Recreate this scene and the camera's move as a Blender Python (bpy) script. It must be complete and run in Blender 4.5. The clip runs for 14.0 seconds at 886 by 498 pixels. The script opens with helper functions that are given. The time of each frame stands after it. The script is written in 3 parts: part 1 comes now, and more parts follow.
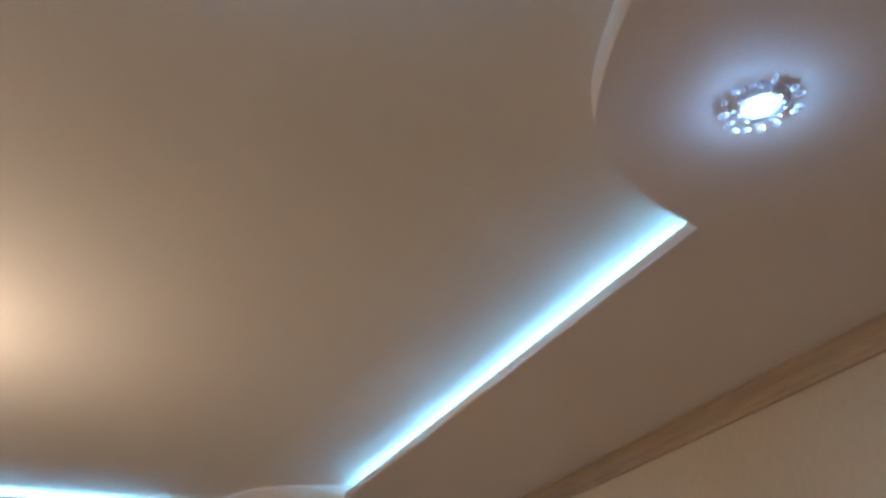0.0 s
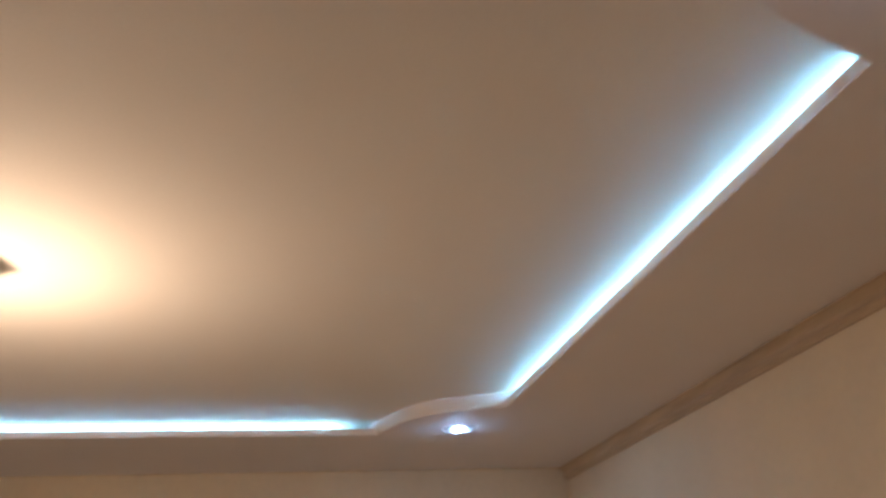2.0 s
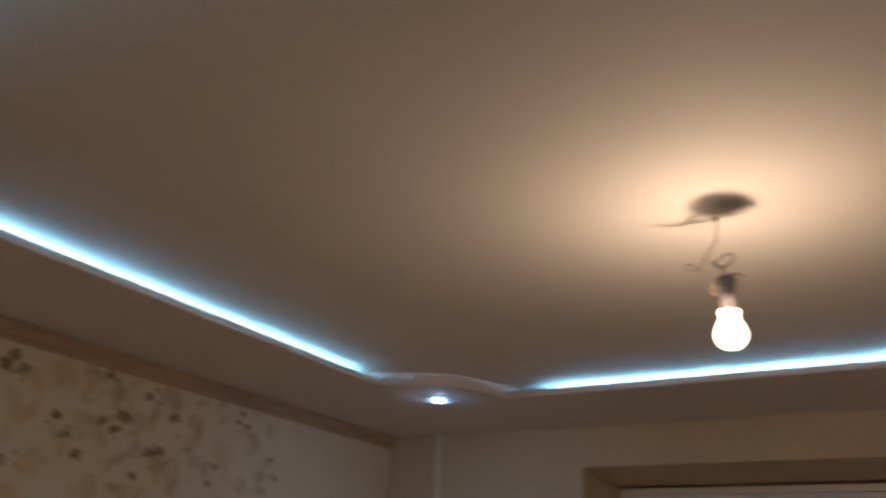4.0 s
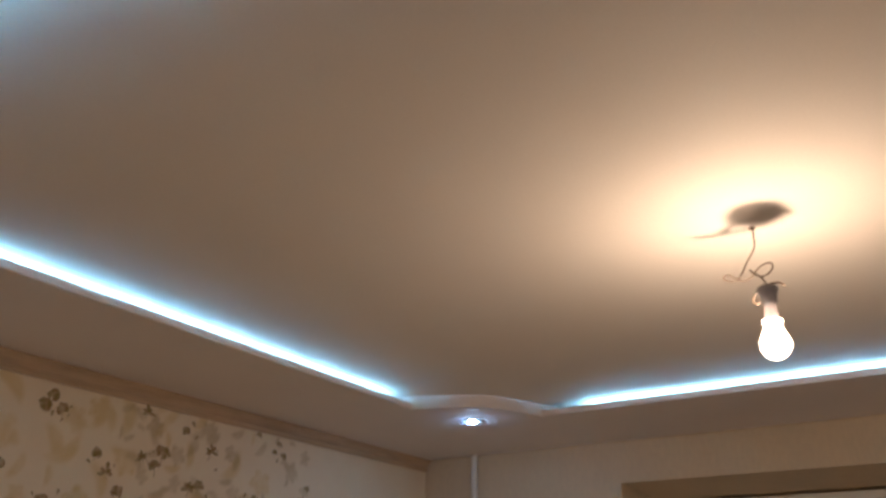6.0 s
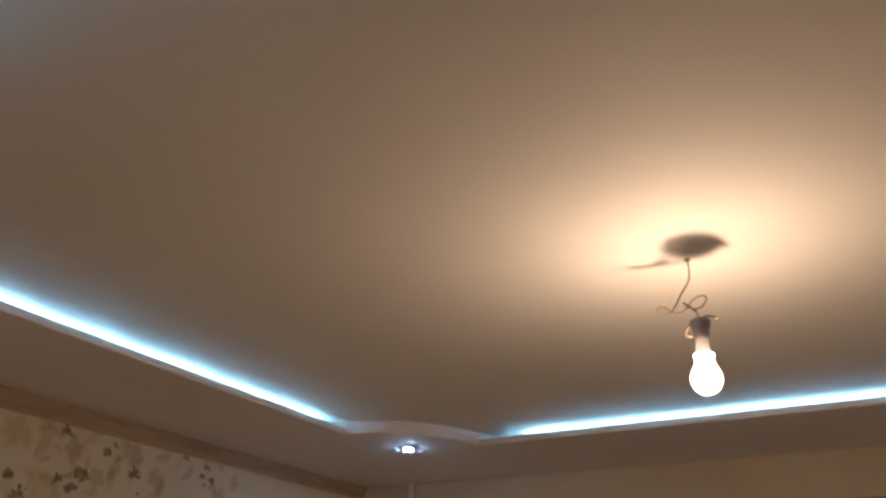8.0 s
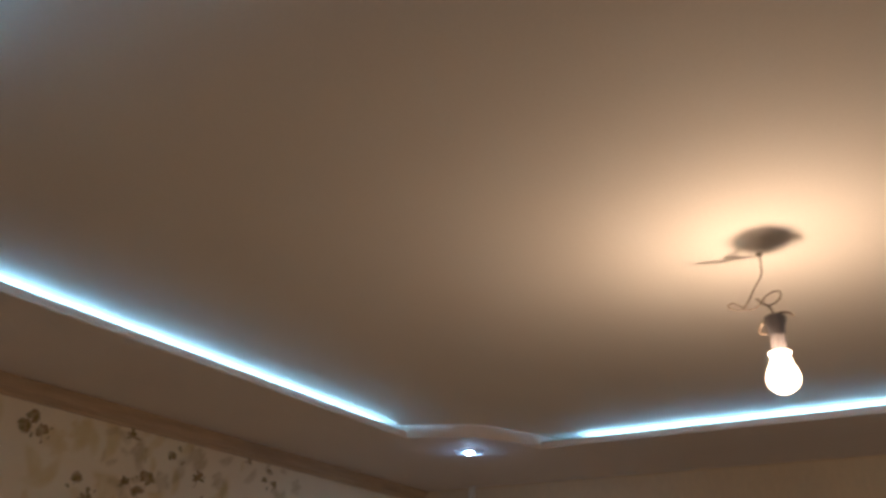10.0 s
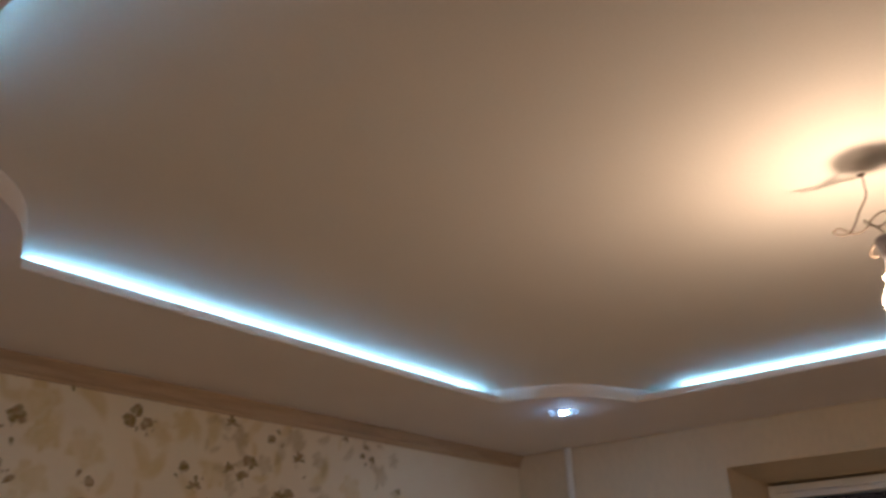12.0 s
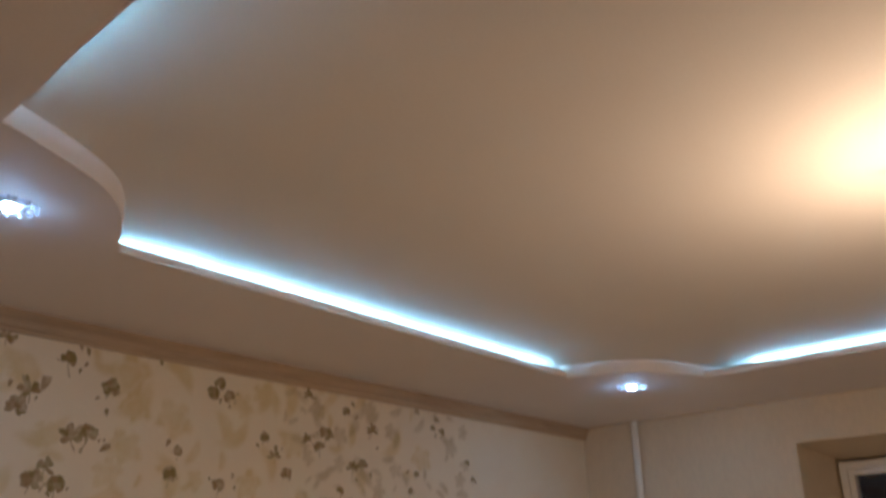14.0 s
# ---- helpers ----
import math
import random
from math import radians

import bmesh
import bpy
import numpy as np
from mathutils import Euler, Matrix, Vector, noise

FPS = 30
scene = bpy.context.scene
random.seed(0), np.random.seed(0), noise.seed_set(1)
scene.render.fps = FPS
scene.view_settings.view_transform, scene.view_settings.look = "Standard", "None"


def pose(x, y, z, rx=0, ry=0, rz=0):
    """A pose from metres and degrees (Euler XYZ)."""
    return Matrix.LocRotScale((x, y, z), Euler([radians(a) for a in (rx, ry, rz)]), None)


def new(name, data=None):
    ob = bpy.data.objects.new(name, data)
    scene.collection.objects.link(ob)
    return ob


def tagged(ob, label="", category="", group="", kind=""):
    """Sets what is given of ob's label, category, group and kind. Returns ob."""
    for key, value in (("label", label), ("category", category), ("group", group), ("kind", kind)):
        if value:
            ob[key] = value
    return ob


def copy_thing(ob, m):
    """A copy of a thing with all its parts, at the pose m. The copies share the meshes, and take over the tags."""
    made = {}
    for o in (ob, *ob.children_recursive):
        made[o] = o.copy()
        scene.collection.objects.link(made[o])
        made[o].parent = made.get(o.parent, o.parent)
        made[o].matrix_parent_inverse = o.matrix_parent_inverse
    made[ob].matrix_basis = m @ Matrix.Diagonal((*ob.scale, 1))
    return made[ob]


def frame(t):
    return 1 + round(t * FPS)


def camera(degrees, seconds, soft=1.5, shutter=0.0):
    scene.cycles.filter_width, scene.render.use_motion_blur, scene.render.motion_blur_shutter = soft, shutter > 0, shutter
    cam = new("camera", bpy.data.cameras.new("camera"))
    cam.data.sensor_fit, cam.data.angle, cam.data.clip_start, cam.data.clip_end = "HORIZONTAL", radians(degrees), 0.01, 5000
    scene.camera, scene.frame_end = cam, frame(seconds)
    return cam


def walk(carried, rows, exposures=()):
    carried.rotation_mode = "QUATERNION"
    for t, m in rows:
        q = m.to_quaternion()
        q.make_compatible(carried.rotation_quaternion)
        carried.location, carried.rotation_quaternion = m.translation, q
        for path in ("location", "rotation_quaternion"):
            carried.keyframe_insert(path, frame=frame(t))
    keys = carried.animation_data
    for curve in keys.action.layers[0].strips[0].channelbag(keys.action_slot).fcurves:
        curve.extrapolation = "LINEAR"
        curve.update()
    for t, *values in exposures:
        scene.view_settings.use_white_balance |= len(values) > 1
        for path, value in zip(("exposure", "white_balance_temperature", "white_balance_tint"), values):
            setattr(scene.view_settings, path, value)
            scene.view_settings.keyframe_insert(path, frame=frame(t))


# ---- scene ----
cam = camera(54.63, 14.0, soft=3.0, shutter=0.5)
PATH = [
    (0, pose(0.5260, -1.6927, 1.7909, 120.265, 1.133, -23.476)),
    (0.5, pose(0.5101, -1.6942, 1.7566, 123.203, 1.361, -23.893)),
    (1, pose(0.5083, -1.7091, 1.7442, 124.848, -0.155, -23.917)),
    (1.5, pose(0.4942, -1.6841, 1.7283, 120.731, 1.319, -20.363)),
    (2, pose(0.5592, -1.6061, 1.8083, 114.856, 3.248, -12.048)),
    (2.5, pose(0.5378, -1.5379, 1.7910, 114.504, 1.583, -2.846)),
    (3, pose(0.4643, -1.5445, 1.7908, 113.450, -0.896, 6.683)),
    (3.5, pose(0.4359, -1.5843, 1.7806, 112.249, -2.040, 18.622)),
    (3.7, pose(0.3987, -1.6173, 1.7690, 111.966, -1.968, 22.797)),
    (4, pose(0.3789, -1.5682, 1.7784, 111.991, -2.330, 30.132)),
    (4.2, pose(0.3383, -1.5805, 1.7768, 112.525, -1.771, 33.269)),
    (6.3, pose(0.3530, -1.5945, 1.7870, 113.613, 0.627, 31.507)),
    (6.5, pose(0.3666, -1.5674, 1.7965, 113.791, 0.555, 29.855)),
    (7, pose(0.3721, -1.5367, 1.8014, 114.445, -0.452, 28.714)),
    (7.2, pose(0.3645, -1.5381, 1.8022, 114.573, -0.540, 28.456)),
    (9.3, pose(0.3610, -1.5066, 1.8030, 115.180, -1.183, 29.220)),
    (9.5, pose(0.3555, -1.5157, 1.7994, 115.232, -1.120, 29.377)),
    (10, pose(0.3352, -1.5090, 1.8059, 115.049, -1.458, 32.285)),
    (10.5, pose(0.2560, -1.5568, 1.8048, 114.811, -0.846, 34.340)),
    (11, pose(0.3169, -1.4939, 1.8089, 114.000, -0.178, 35.525)),
    (11.5, pose(0.2913, -1.4696, 1.7984, 113.748, 1.178, 35.140)),
    (12, pose(0.2797, -1.5010, 1.7941, 113.273, 1.934, 38.482)),
    (12.5, pose(0.2864, -1.5118, 1.7889, 111.957, 1.974, 42.676)),
    (12.7, pose(0.2801, -1.5227, 1.7801, 112.478, 2.099, 43.427)),
    (13, pose(0.2968, -1.5406, 1.7800, 115.052, 1.472, 43.990)),
    (13.5, pose(0.3122, -1.5482, 1.8037, 114.981, 0.165, 43.273)),
    (14, pose(0.2842, -1.5639, 1.8048, 111.270, 0.701, 42.157)),
]

# ---- the plan ----
TOP, UP = 2.45, 2.4936  # underside of the border, raised ceiling
WEST, EAST, NORTH, SOUTH = -1.8823, 1.8449, 1.795, -2.0013
# kinks of the raised field's outline: on its long edge towards north or south, then towards west or east; how far each corner bulges
NW, NE = ((-0.9918, 1.1983), (-1.3290, 0.8607)), ((0.9695, 1.1862), (1.3110, 0.8285))
SE, SW = ((0.9577, -1.2259), (1.3148, -0.8561)), ((-0.9453, -1.1694), (-1.3190, -0.7840))
BULGE = (0.172, 0.178, 0.185, 0.142)
SPOTS = [(-1.2355, 1.1228), (1.2220, 1.0812), (1.2002, -1.1190), (-1.2313, -1.0383)]
WIN_L, WIN_R, WIN_TOP, WIN_SILL, WIN_DEEP = -0.9376, 0.9448, 2.2845, 0.85, 0.3079
PIPE_X, PIPE_Y, PIPE_R = -1.6100, 1.7745, 0.015
CORN_W, CORN_H = 0.034, 0.052
HOOK_X, HOOK_Y = 0.0414, 0.0319
BULB_X, BULB_Y, BULB_Z, BULB_R = 0.0630, -0.0249, 2.2345, 0.0272
LED_GAPS = (0.155, 0.12, 0.03, 0.03, 0.11, 0.15, 0.03, 0.08)
SPLAY, SPLAY_TOP = 0.0407, 0.0499

EXPOSURES = [(0, 0.78, 6000, 6), (1, 0.82, 6000, 6), (1.5, 0.94, 6400, 9), (2, 0.90, 6550, 11), (2.5, 0.74, 6550, 11), (3, 0.58, 6600, 11),
             (3.5, 0.15, 6500, 10), (3.7, 0.00, 6500, 10), (4, -0.22, 6400, 10), (4.2, -0.34, 6400, 10), (6.3, 0.55, 6400, 11), (7, 0.43, 6500, 10),
             (9.5, -0.06, 6650, 11), (10.5, -0.09, 6650, 11), (10.7, -0.34, 6650, 11), (11, -0.04, 6600, 11), (11.5, 0.09, 6600, 11), (12, 0.33, 6500, 11),
             (12.5, 0.43, 6500, 11), (13, 0.50, 6500, 11), (13.5, 0.70, 6450, 11), (14, 0.70, 6500, 11)]
walk(cam, PATH, EXPOSURES)

# ---- world: night outside the window ----
night = bpy.data.worlds.new("night")
scene.world = night
night.use_nodes = True
night.node_tree.nodes["Background"].inputs["Color"].default_value = (0.10, 0.13, 0.22, 1)
night.node_tree.nodes["Background"].inputs["Strength"].default_value = 0.01

LED_COLOUR, LED_POWER = (0.27, 0.68, 1.0), 47.0
BULB_COLOUR, BULB_POWER = (1.0, 0.70, 0.47), 5.5
SPOT_COLOUR, SPOT_POWER = (0.34, 0.61, 1.0), 470.0


# ---- materials ----
def material(name, colour, rough=0.6, metal=0.0, grain=0.0, scale=60.0, stain=0.0, stain_scale=2.5, bump=0.0, tint=None, stretch=(1, 1, 1)):
    m = bpy.data.materials.new(name)
    m.use_nodes = True
    nt = m.node_tree
    b = nt.nodes["Principled BSDF"]
    b.inputs["Base Color"].default_value = (*colour, 1)
    b.inputs["Roughness"].default_value = rough
    b.inputs["Metallic"].default_value = metal
    co = nt.nodes.new("ShaderNodeTexCoord")
    mp = nt.nodes.new("ShaderNodeMapping")
    mp.inputs["Scale"].default_value = stretch
    nt.links.new(co.outputs["Object"], mp.inputs["Vector"])
    fine = nt.nodes.new("ShaderNodeTexNoise")
    fine.inputs["Scale"].default_value, fine.inputs["Detail"].default_value = scale, 6
    wide = nt.nodes.new("ShaderNodeTexNoise")
    wide.inputs["Scale"].default_value, wide.inputs["Detail"].default_value = stain_scale, 4
    for n in (fine, wide):
        nt.links.new(mp.outputs["Vector"], n.inputs["Vector"])
    last = None
    for n, amount in ((fine, grain), (wide, stain)):
        if not amount:
            continue
        mix = nt.nodes.new("ShaderNodeMix")
        mix.data_type = "RGBA"
        ramp = nt.nodes.new("ShaderNodeMapRange")
        ramp.inputs["From Min"].default_value, ramp.inputs["From Max"].default_value = 0.3, 0.7
        nt.links.new(n.outputs["Fac"], ramp.inputs["Value"])
        nt.links.new(ramp.outputs["Result"], mix.inputs["Factor"])
        other = tuple(c * (1 - amount) for c in colour)
        if last is None:
            mix.inputs["A"].default_value = (*colour, 1)
            mix.inputs["B"].default_value = (*other, 1)
        else:
            mul = mix
            nt.links.new(last, mul.inputs["A"])
            mul.blend_type = "MIX" if tint else "MULTIPLY"
            mul.inputs["B"].default_value = (*tint, 1) if tint else (1 - amount, 1 - amount, 1 - amount, 1)
        last = mix.outputs["Result"]
    if last:
        nt.links.new(last, b.inputs["Base Color"])
    if bump:
        bp = nt.nodes.new("ShaderNodeBump")
        bp.inputs["Strength"].default_value, bp.inputs["Distance"].default_value = bump, 0.002
        nt.links.new(fine.outputs["Fac"], bp.inputs["Height"])
        nt.links.new(bp.outputs["Normal"], b.inputs["Normal"])
    return m


def glowing(name, colour, power):
    m = bpy.data.materials.new(name)
    m.use_nodes = True
    b = m.node_tree.nodes["Principled BSDF"]
    b.inputs["Base Color"].default_value = (0.8, 0.8, 0.8, 1)
    b.inputs["Emission Color"].default_value = (*colour, 1)
    b.inputs["Emission Strength"].default_value = power
    return m


def glass(name, colour=(1, 1, 1), rough=0.0, ior=1.5, clear=1.0):
    m = bpy.data.materials.new(name)
    m.use_nodes = True
    b = m.node_tree.nodes["Principled BSDF"]
    b.inputs["Base Color"].default_value = (*colour, 1)
    b.inputs["Roughness"].default_value = rough
    b.inputs["IOR"].default_value = ior
    b.inputs["Transmission Weight"].default_value = clear
    return m


CEILING = material("ceiling_paint", (0.80, 0.765, 0.735), 0.75, grain=0.03, scale=180, stain=0.04, stain_scale=1.6, bump=0.12)
SOFFIT = material("soffit_paint", (0.80, 0.75, 0.74), 0.7, grain=0.03, scale=160, stain=0.05, stain_scale=2.2, bump=0.12)
PLAIN_PAPER = material("plain_wallpaper", (0.73, 0.61, 0.44), 0.75, grain=0.07, scale=90, stain=0.08, stain_scale=3.0, bump=0.35, stretch=(1, 1, 0.4))
CORNICE = material("cornice_wood_paint", (0.60, 0.44, 0.28), 0.55, grain=0.25, scale=40, stain=0.20, stain_scale=7, bump=0.25, stretch=(1, 0.12, 1))
WHITE_PLASTIC = material("white_plastic", (0.88, 0.87, 0.85), 0.35, grain=0.02, scale=40, stain=0.03)
PIPE_PAINT = material("pipe_enamel", (0.80, 0.77, 0.70), 0.35, grain=0.04, scale=50, stain=0.06, stain_scale=8, bump=0.1)
LAMINATE = material("floor_laminate", (0.58, 0.53, 0.47), 0.4, grain=0.25, scale=14, stain=0.15, stain_scale=2, stretch=(1, 8, 1))
HOLDER = material("holder_plastic", (0.13, 0.12, 0.13), 0.4, grain=0.06, scale=80, stain=0.08, stain_scale=20)
WIRE = material("wire_insulation", (0.15, 0.115, 0.09), 0.5, grain=0.1, scale=200)


def print_ink(name, base, inks, scale):
    """Paper colour with inks over it: each ink as an attribute of the mesh, its colour, its strength; blotchy at the given scale."""
    m = material(name, base, 0.7, grain=0.06, scale=110, stain=0.22, stain_scale=8.0, bump=0.25, tint=(0.77, 0.66, 0.49))
    nt = m.node_tree
    b = nt.nodes["Principled BSDF"]
    last = b.inputs["Base Color"].links[0].from_socket
    co = nt.nodes.new("ShaderNodeTexCoord")
    noise = nt.nodes.new("ShaderNodeTexNoise")
    noise.inputs["Scale"].default_value, noise.inputs["Detail"].default_value = scale, 6
    nt.links.new(co.outputs["Object"], noise.inputs["Vector"])
    for attribute, colour, strength in inks:
        ink = nt.nodes.new("ShaderNodeAttribute")
        ink.attribute_name = attribute
        uneven = nt.nodes.new("ShaderNodeMapRange")
        uneven.inputs["From Min"].default_value, uneven.inputs["From Max"].default_value = 0.34, 0.62
        uneven.inputs["To Min"].default_value, uneven.inputs["To Max"].default_value = 0.55 * strength, strength
        nt.links.new(noise.outputs["Fac"], uneven.inputs["Value"])
        mul = nt.nodes.new("ShaderNodeMath")
        mul.operation, mul.use_clamp = "MULTIPLY", True
        nt.links.new(ink.outputs["Fac"], mul.inputs[0])
        nt.links.new(uneven.outputs["Result"], mul.inputs[1])
        mix = nt.nodes.new("ShaderNodeMix")
        mix.data_type = "RGBA"
        mix.inputs["B"].default_value = (*colour, 1)
        nt.links.new(last, mix.inputs["A"])
        nt.links.new(mul.outputs["Value"], mix.inputs["Factor"])
        last = mix.outputs["Result"]
    nt.links.new(last, b.inputs["Base Color"])
    return m


PAPER = (0.82, 0.725, 0.55)
FLORAL_PAPER = print_ink("floral_wallpaper", PAPER, (("ochre", (0.62, 0.46, 0.18), 0.80), ("grey", (0.41, 0.30, 0.135), 0.72)), 16)
PRINT_DARK = print_ink("flower_print_dark", PAPER, (("ink", (0.25, 0.180, 0.055), 1.15),), 55)
PRINT_SOFT = print_ink("flower_print_soft", PAPER, (("ink", (0.31, 0.195, 0.080), 1.1),), 55)
TAPE = material("led_tape", (0.8, 0.8, 0.8), 0.5)
LED_GLOW = glowing("led_light", LED_COLOUR, LED_POWER)
BULB_GLOW = glowing("bulb_light", (1.0, 0.72, 0.50), 14.0)
RIM = material("milky_glass", (0.62, 0.70, 0.80), 0.2, grain=0.03, scale=200)
SPOT_GLOW = glowing("spot_light", SPOT_COLOUR, SPOT_POWER)
PANE = glass("window_glass", (0.9, 0.95, 0.95))
CRYSTAL = glass("crystal_glass", (0.88, 0.94, 1.0), 0.04, 1.55, 0.7)


# ---- mesh helpers ----
def mesh_of(name, bm, mat, smooth=False):
    bmesh.ops.recalc_face_normals(bm, faces=bm.faces[:])
    me = bpy.data.meshes.new(name)
    bm.to_mesh(me)
    bm.free()
    me.materials.append(mat)
    if smooth:
        for p in me.polygons:
            p.use_smooth = True
    return me


def part(name, bm, mat, parent=None, label="", smooth=False):
    ob = new(name, mesh_of(name, bm, mat, smooth))
    if parent:
        ob.parent = parent
    return tagged(ob, label)


def box(bm, x0, x1, y0, y1, z0, z1, bevel=0.0):
    r = bmesh.ops.create_cube(bm, size=1)
    for v in r["verts"]:
        v.co = Vector((x0 + (v.co.x + 0.5) * (x1 - x0), y0 + (v.co.y + 0.5) * (y1 - y0), z0 + (v.co.z + 0.5) * (z1 - z0)))
    if bevel:
        bmesh.ops.bevel(bm, geom=list({e for v in r["verts"] for e in v.link_edges}), offset=bevel, segments=2, affect="EDGES", profile=0.5)


def prism(bm, outline, z0, z1):
    """A flat outline raised from z0 to z1."""
    low = [bm.verts.new((x, y, z0)) for x, y in outline]
    high = [bm.verts.new((x, y, z1)) for x, y in outline]
    bm.faces.new(low)
    bm.faces.new(high)
    n = len(outline)
    for i in range(n):
        bm.faces.new((low[i], low[(i + 1) % n], high[(i + 1) % n], high[i]))


def lathe(bm, profile, steps=32, centre=(0, 0, 0)):
    rings = []
    for r, z in profile:
        rings.append([bm.verts.new((centre[0] + r * math.cos(a), centre[1] + r * math.sin(a), centre[2] + z)) for a in (2 * math.pi * i / steps for i in range(steps))])
    for a, b in zip(rings, rings[1:]):
        for i in range(steps):
            bm.faces.new((a[i], a[(i + 1) % steps], b[(i + 1) % steps], b[i]))
    for ring in (rings[0], rings[-1]):
        bm.faces.new(ring)


def smooth_line(points, steps=8):
    p = [Vector(q) for q in points]
    p = [2 * p[0] - p[1]] + p + [2 * p[-1] - p[-2]]
    out = []
    for i in range(1, len(p) - 2):
        for k in range(steps):
            t = k / steps
            a, b, c, d = p[i - 1:i + 3]
            out.append(0.5 * (2 * b + (c - a) * t + (2 * a - 5 * b + 4 * c - d) * t * t + (3 * b - a - 3 * c + d) * t ** 3))
    return out + [p[-2]]


def tube(bm, line, radius, sides=8):
    rings = []
    side = Vector((0, 0, 1))
    for i, c in enumerate(line):
        way = (line[min(i + 1, len(line) - 1)] - line[max(i - 1, 0)]).normalized()
        u = way.cross(side)
        u = u.normalized() if u.length > 1e-3 else way.orthogonal().normalized()
        v = way.cross(u).normalized()
        side = v if v.dot(side) >= 0 else -v
        u = way.cross(side).normalized()
        rings.append([bm.verts.new(c + radius * (math.cos(a) * u + math.sin(a) * side)) for a in (2 * math.pi * k / sides for k in range(sides))])
        side = Vector((0, 0, 1)) if abs(way.z) < 0.9 else side
    for a, b in zip(rings, rings[1:]):
        off = min(range(sides), key=lambda k: (b[k].co - a[0].co - (line[1] - line[0]) * 0).length)
        for k in range(sides):
            bm.faces.new((a[k], a[(k + 1) % sides], b[(k + 1 + off) % sides], b[(k + off) % sides]))
    for ring in (rings[0], rings[-1]):
        bm.faces.new(ring)


# ---- the room ----
def wall(name, x0, x1, y0, y1, mat, label):
    bm = bmesh.new()
    box(bm, x0, x1, y0, y1, 0, TOP + 0.25)
    return tagged(part(name, bm, mat), label, "wall", kind="structure")


T = 0.2
wall_west = wall("wall_west", WEST - T, WEST, SOUTH - T, NORTH, FLORAL_PAPER, "cream wallpaper with brown and olive flowers")
wall("wall_east", EAST, EAST + T, SOUTH - T, NORTH, PLAIN_PAPER, "plain beige textured wallpaper under a wooden cornice")
wall("wall_south", WEST, EAST, SOUTH - T, SOUTH, PLAIN_PAPER, "plain beige textured wallpaper")

# window wall, with the opening cut through it
bm = bmesh.new()
far = NORTH + WIN_DEEP + 0.12
il, ir, it = WIN_L + SPLAY, WIN_R - SPLAY, WIN_TOP - SPLAY_TOP
hi = TOP + 0.25


def block(near, deep):
    """A wall piece from its outline on the room side and on the far side, as (x, z)."""
    a = [bm.verts.new((x, NORTH, z)) for x, z in near]
    b = [bm.verts.new((x, far, z)) for x, z in deep]
    bm.faces.new(a)
    bm.faces.new(b)
    for k in range(4):
        bm.faces.new((a[k], a[(k + 1) % 4], b[(k + 1) % 4], b[k]))


block([(WEST - T, 0), (WIN_L, 0), (WIN_L, hi), (WEST - T, hi)], [(WEST - T, 0), (il, 0), (il, hi), (WEST - T, hi)])
block([(WIN_R, 0), (EAST + T, 0), (EAST + T, hi), (WIN_R, hi)], [(ir, 0), (EAST + T, 0), (EAST + T, hi), (ir, hi)])
block([(WIN_L, WIN_TOP), (WIN_R, WIN_TOP), (WIN_R, hi), (WIN_L, hi)], [(il, it), (ir, it), (ir, hi), (il, hi)])
block([(WIN_L, 0), (WIN_R, 0), (WIN_R, WIN_SILL), (WIN_L, WIN_SILL)], [(il, 0), (ir, 0), (ir, WIN_SILL), (il, WIN_SILL)])
tagged(part("wall_north", bm, PLAIN_PAPER), "plain beige textured wallpaper round a deep window opening", "wall", kind="structure")

bm = bmesh.new()
box(bm, WEST - T, EAST + T, SOUTH - T, NORTH + T, -0.1, 0)
tagged(part("floor", bm, LAMINATE), "pale brown laminate floor", "floor", kind="structure")

bm = bmesh.new()
box(bm, WEST, EAST, SOUTH, NORTH, UP, UP + 0.05)
tagged(part("ceiling", bm, CEILING), "white matt painted raised ceiling", "ceiling", kind="structure")

# dropped border: board with a hole, lips, light niches and curved corner faces
LIP, BOARD, NICHE = 0.0215, 0.0125, 0.11


def corner_arc(a, b, bulge, s0=-1.0, s1=1.0, behind=0.0, steps=28):
    """From one kink to the other, swinging out into the room; past s = 1 it runs on behind the edge."""
    a, b = Vector(a), Vector(b)
    mid, chord = (a + b) / 2, (b - a).length
    along = (b - a).normalized()
    out = Vector((along.y, -along.x))
    out = out if out.dot(mid) < 0 else -out
    c = 0.5
    tip = math.sqrt(c * c + 1)
    pts = []
    for i in range(steps + 1):
        t = s0 + (s1 - s0) * i / steps
        h = bulge * chord * (tip - math.sqrt(c * c + t * t)) / (tip - c)
        pts.append(tuple(mid + along * (t * chord / 2) + out * (h - behind)))
    return pts


corners = list(zip((NW, NE, SE, SW), BULGE))
arcs = [corner_arc(*k, g) for k, g in corners]
outline = arcs[0][::-1] + arcs[1] + arcs[2][::-1] + arcs[3]
bm = bmesh.new()
for z in (TOP, TOP + BOARD):
    loops = []
    for ring in (outline, ((WEST, NORTH - 0.006), (EAST, NORTH - 0.006), (EAST, SOUTH), (WEST, SOUTH))):
        vs = [bm.verts.new((x, y, z)) for x, y in ring]
        loops += [bm.edges.new((vs[i], vs[(i + 1) % len(vs)])) for i in range(len(vs))]
    bmesh.ops.triangle_fill(bm, edges=loops, use_beauty=True, use_dissolve=False)
soffit = tagged(part("ceiling_soffit", bm, SOFFIT), "white plasterboard ceiling border with curved corners and light niches", "ceiling", kind="structure")
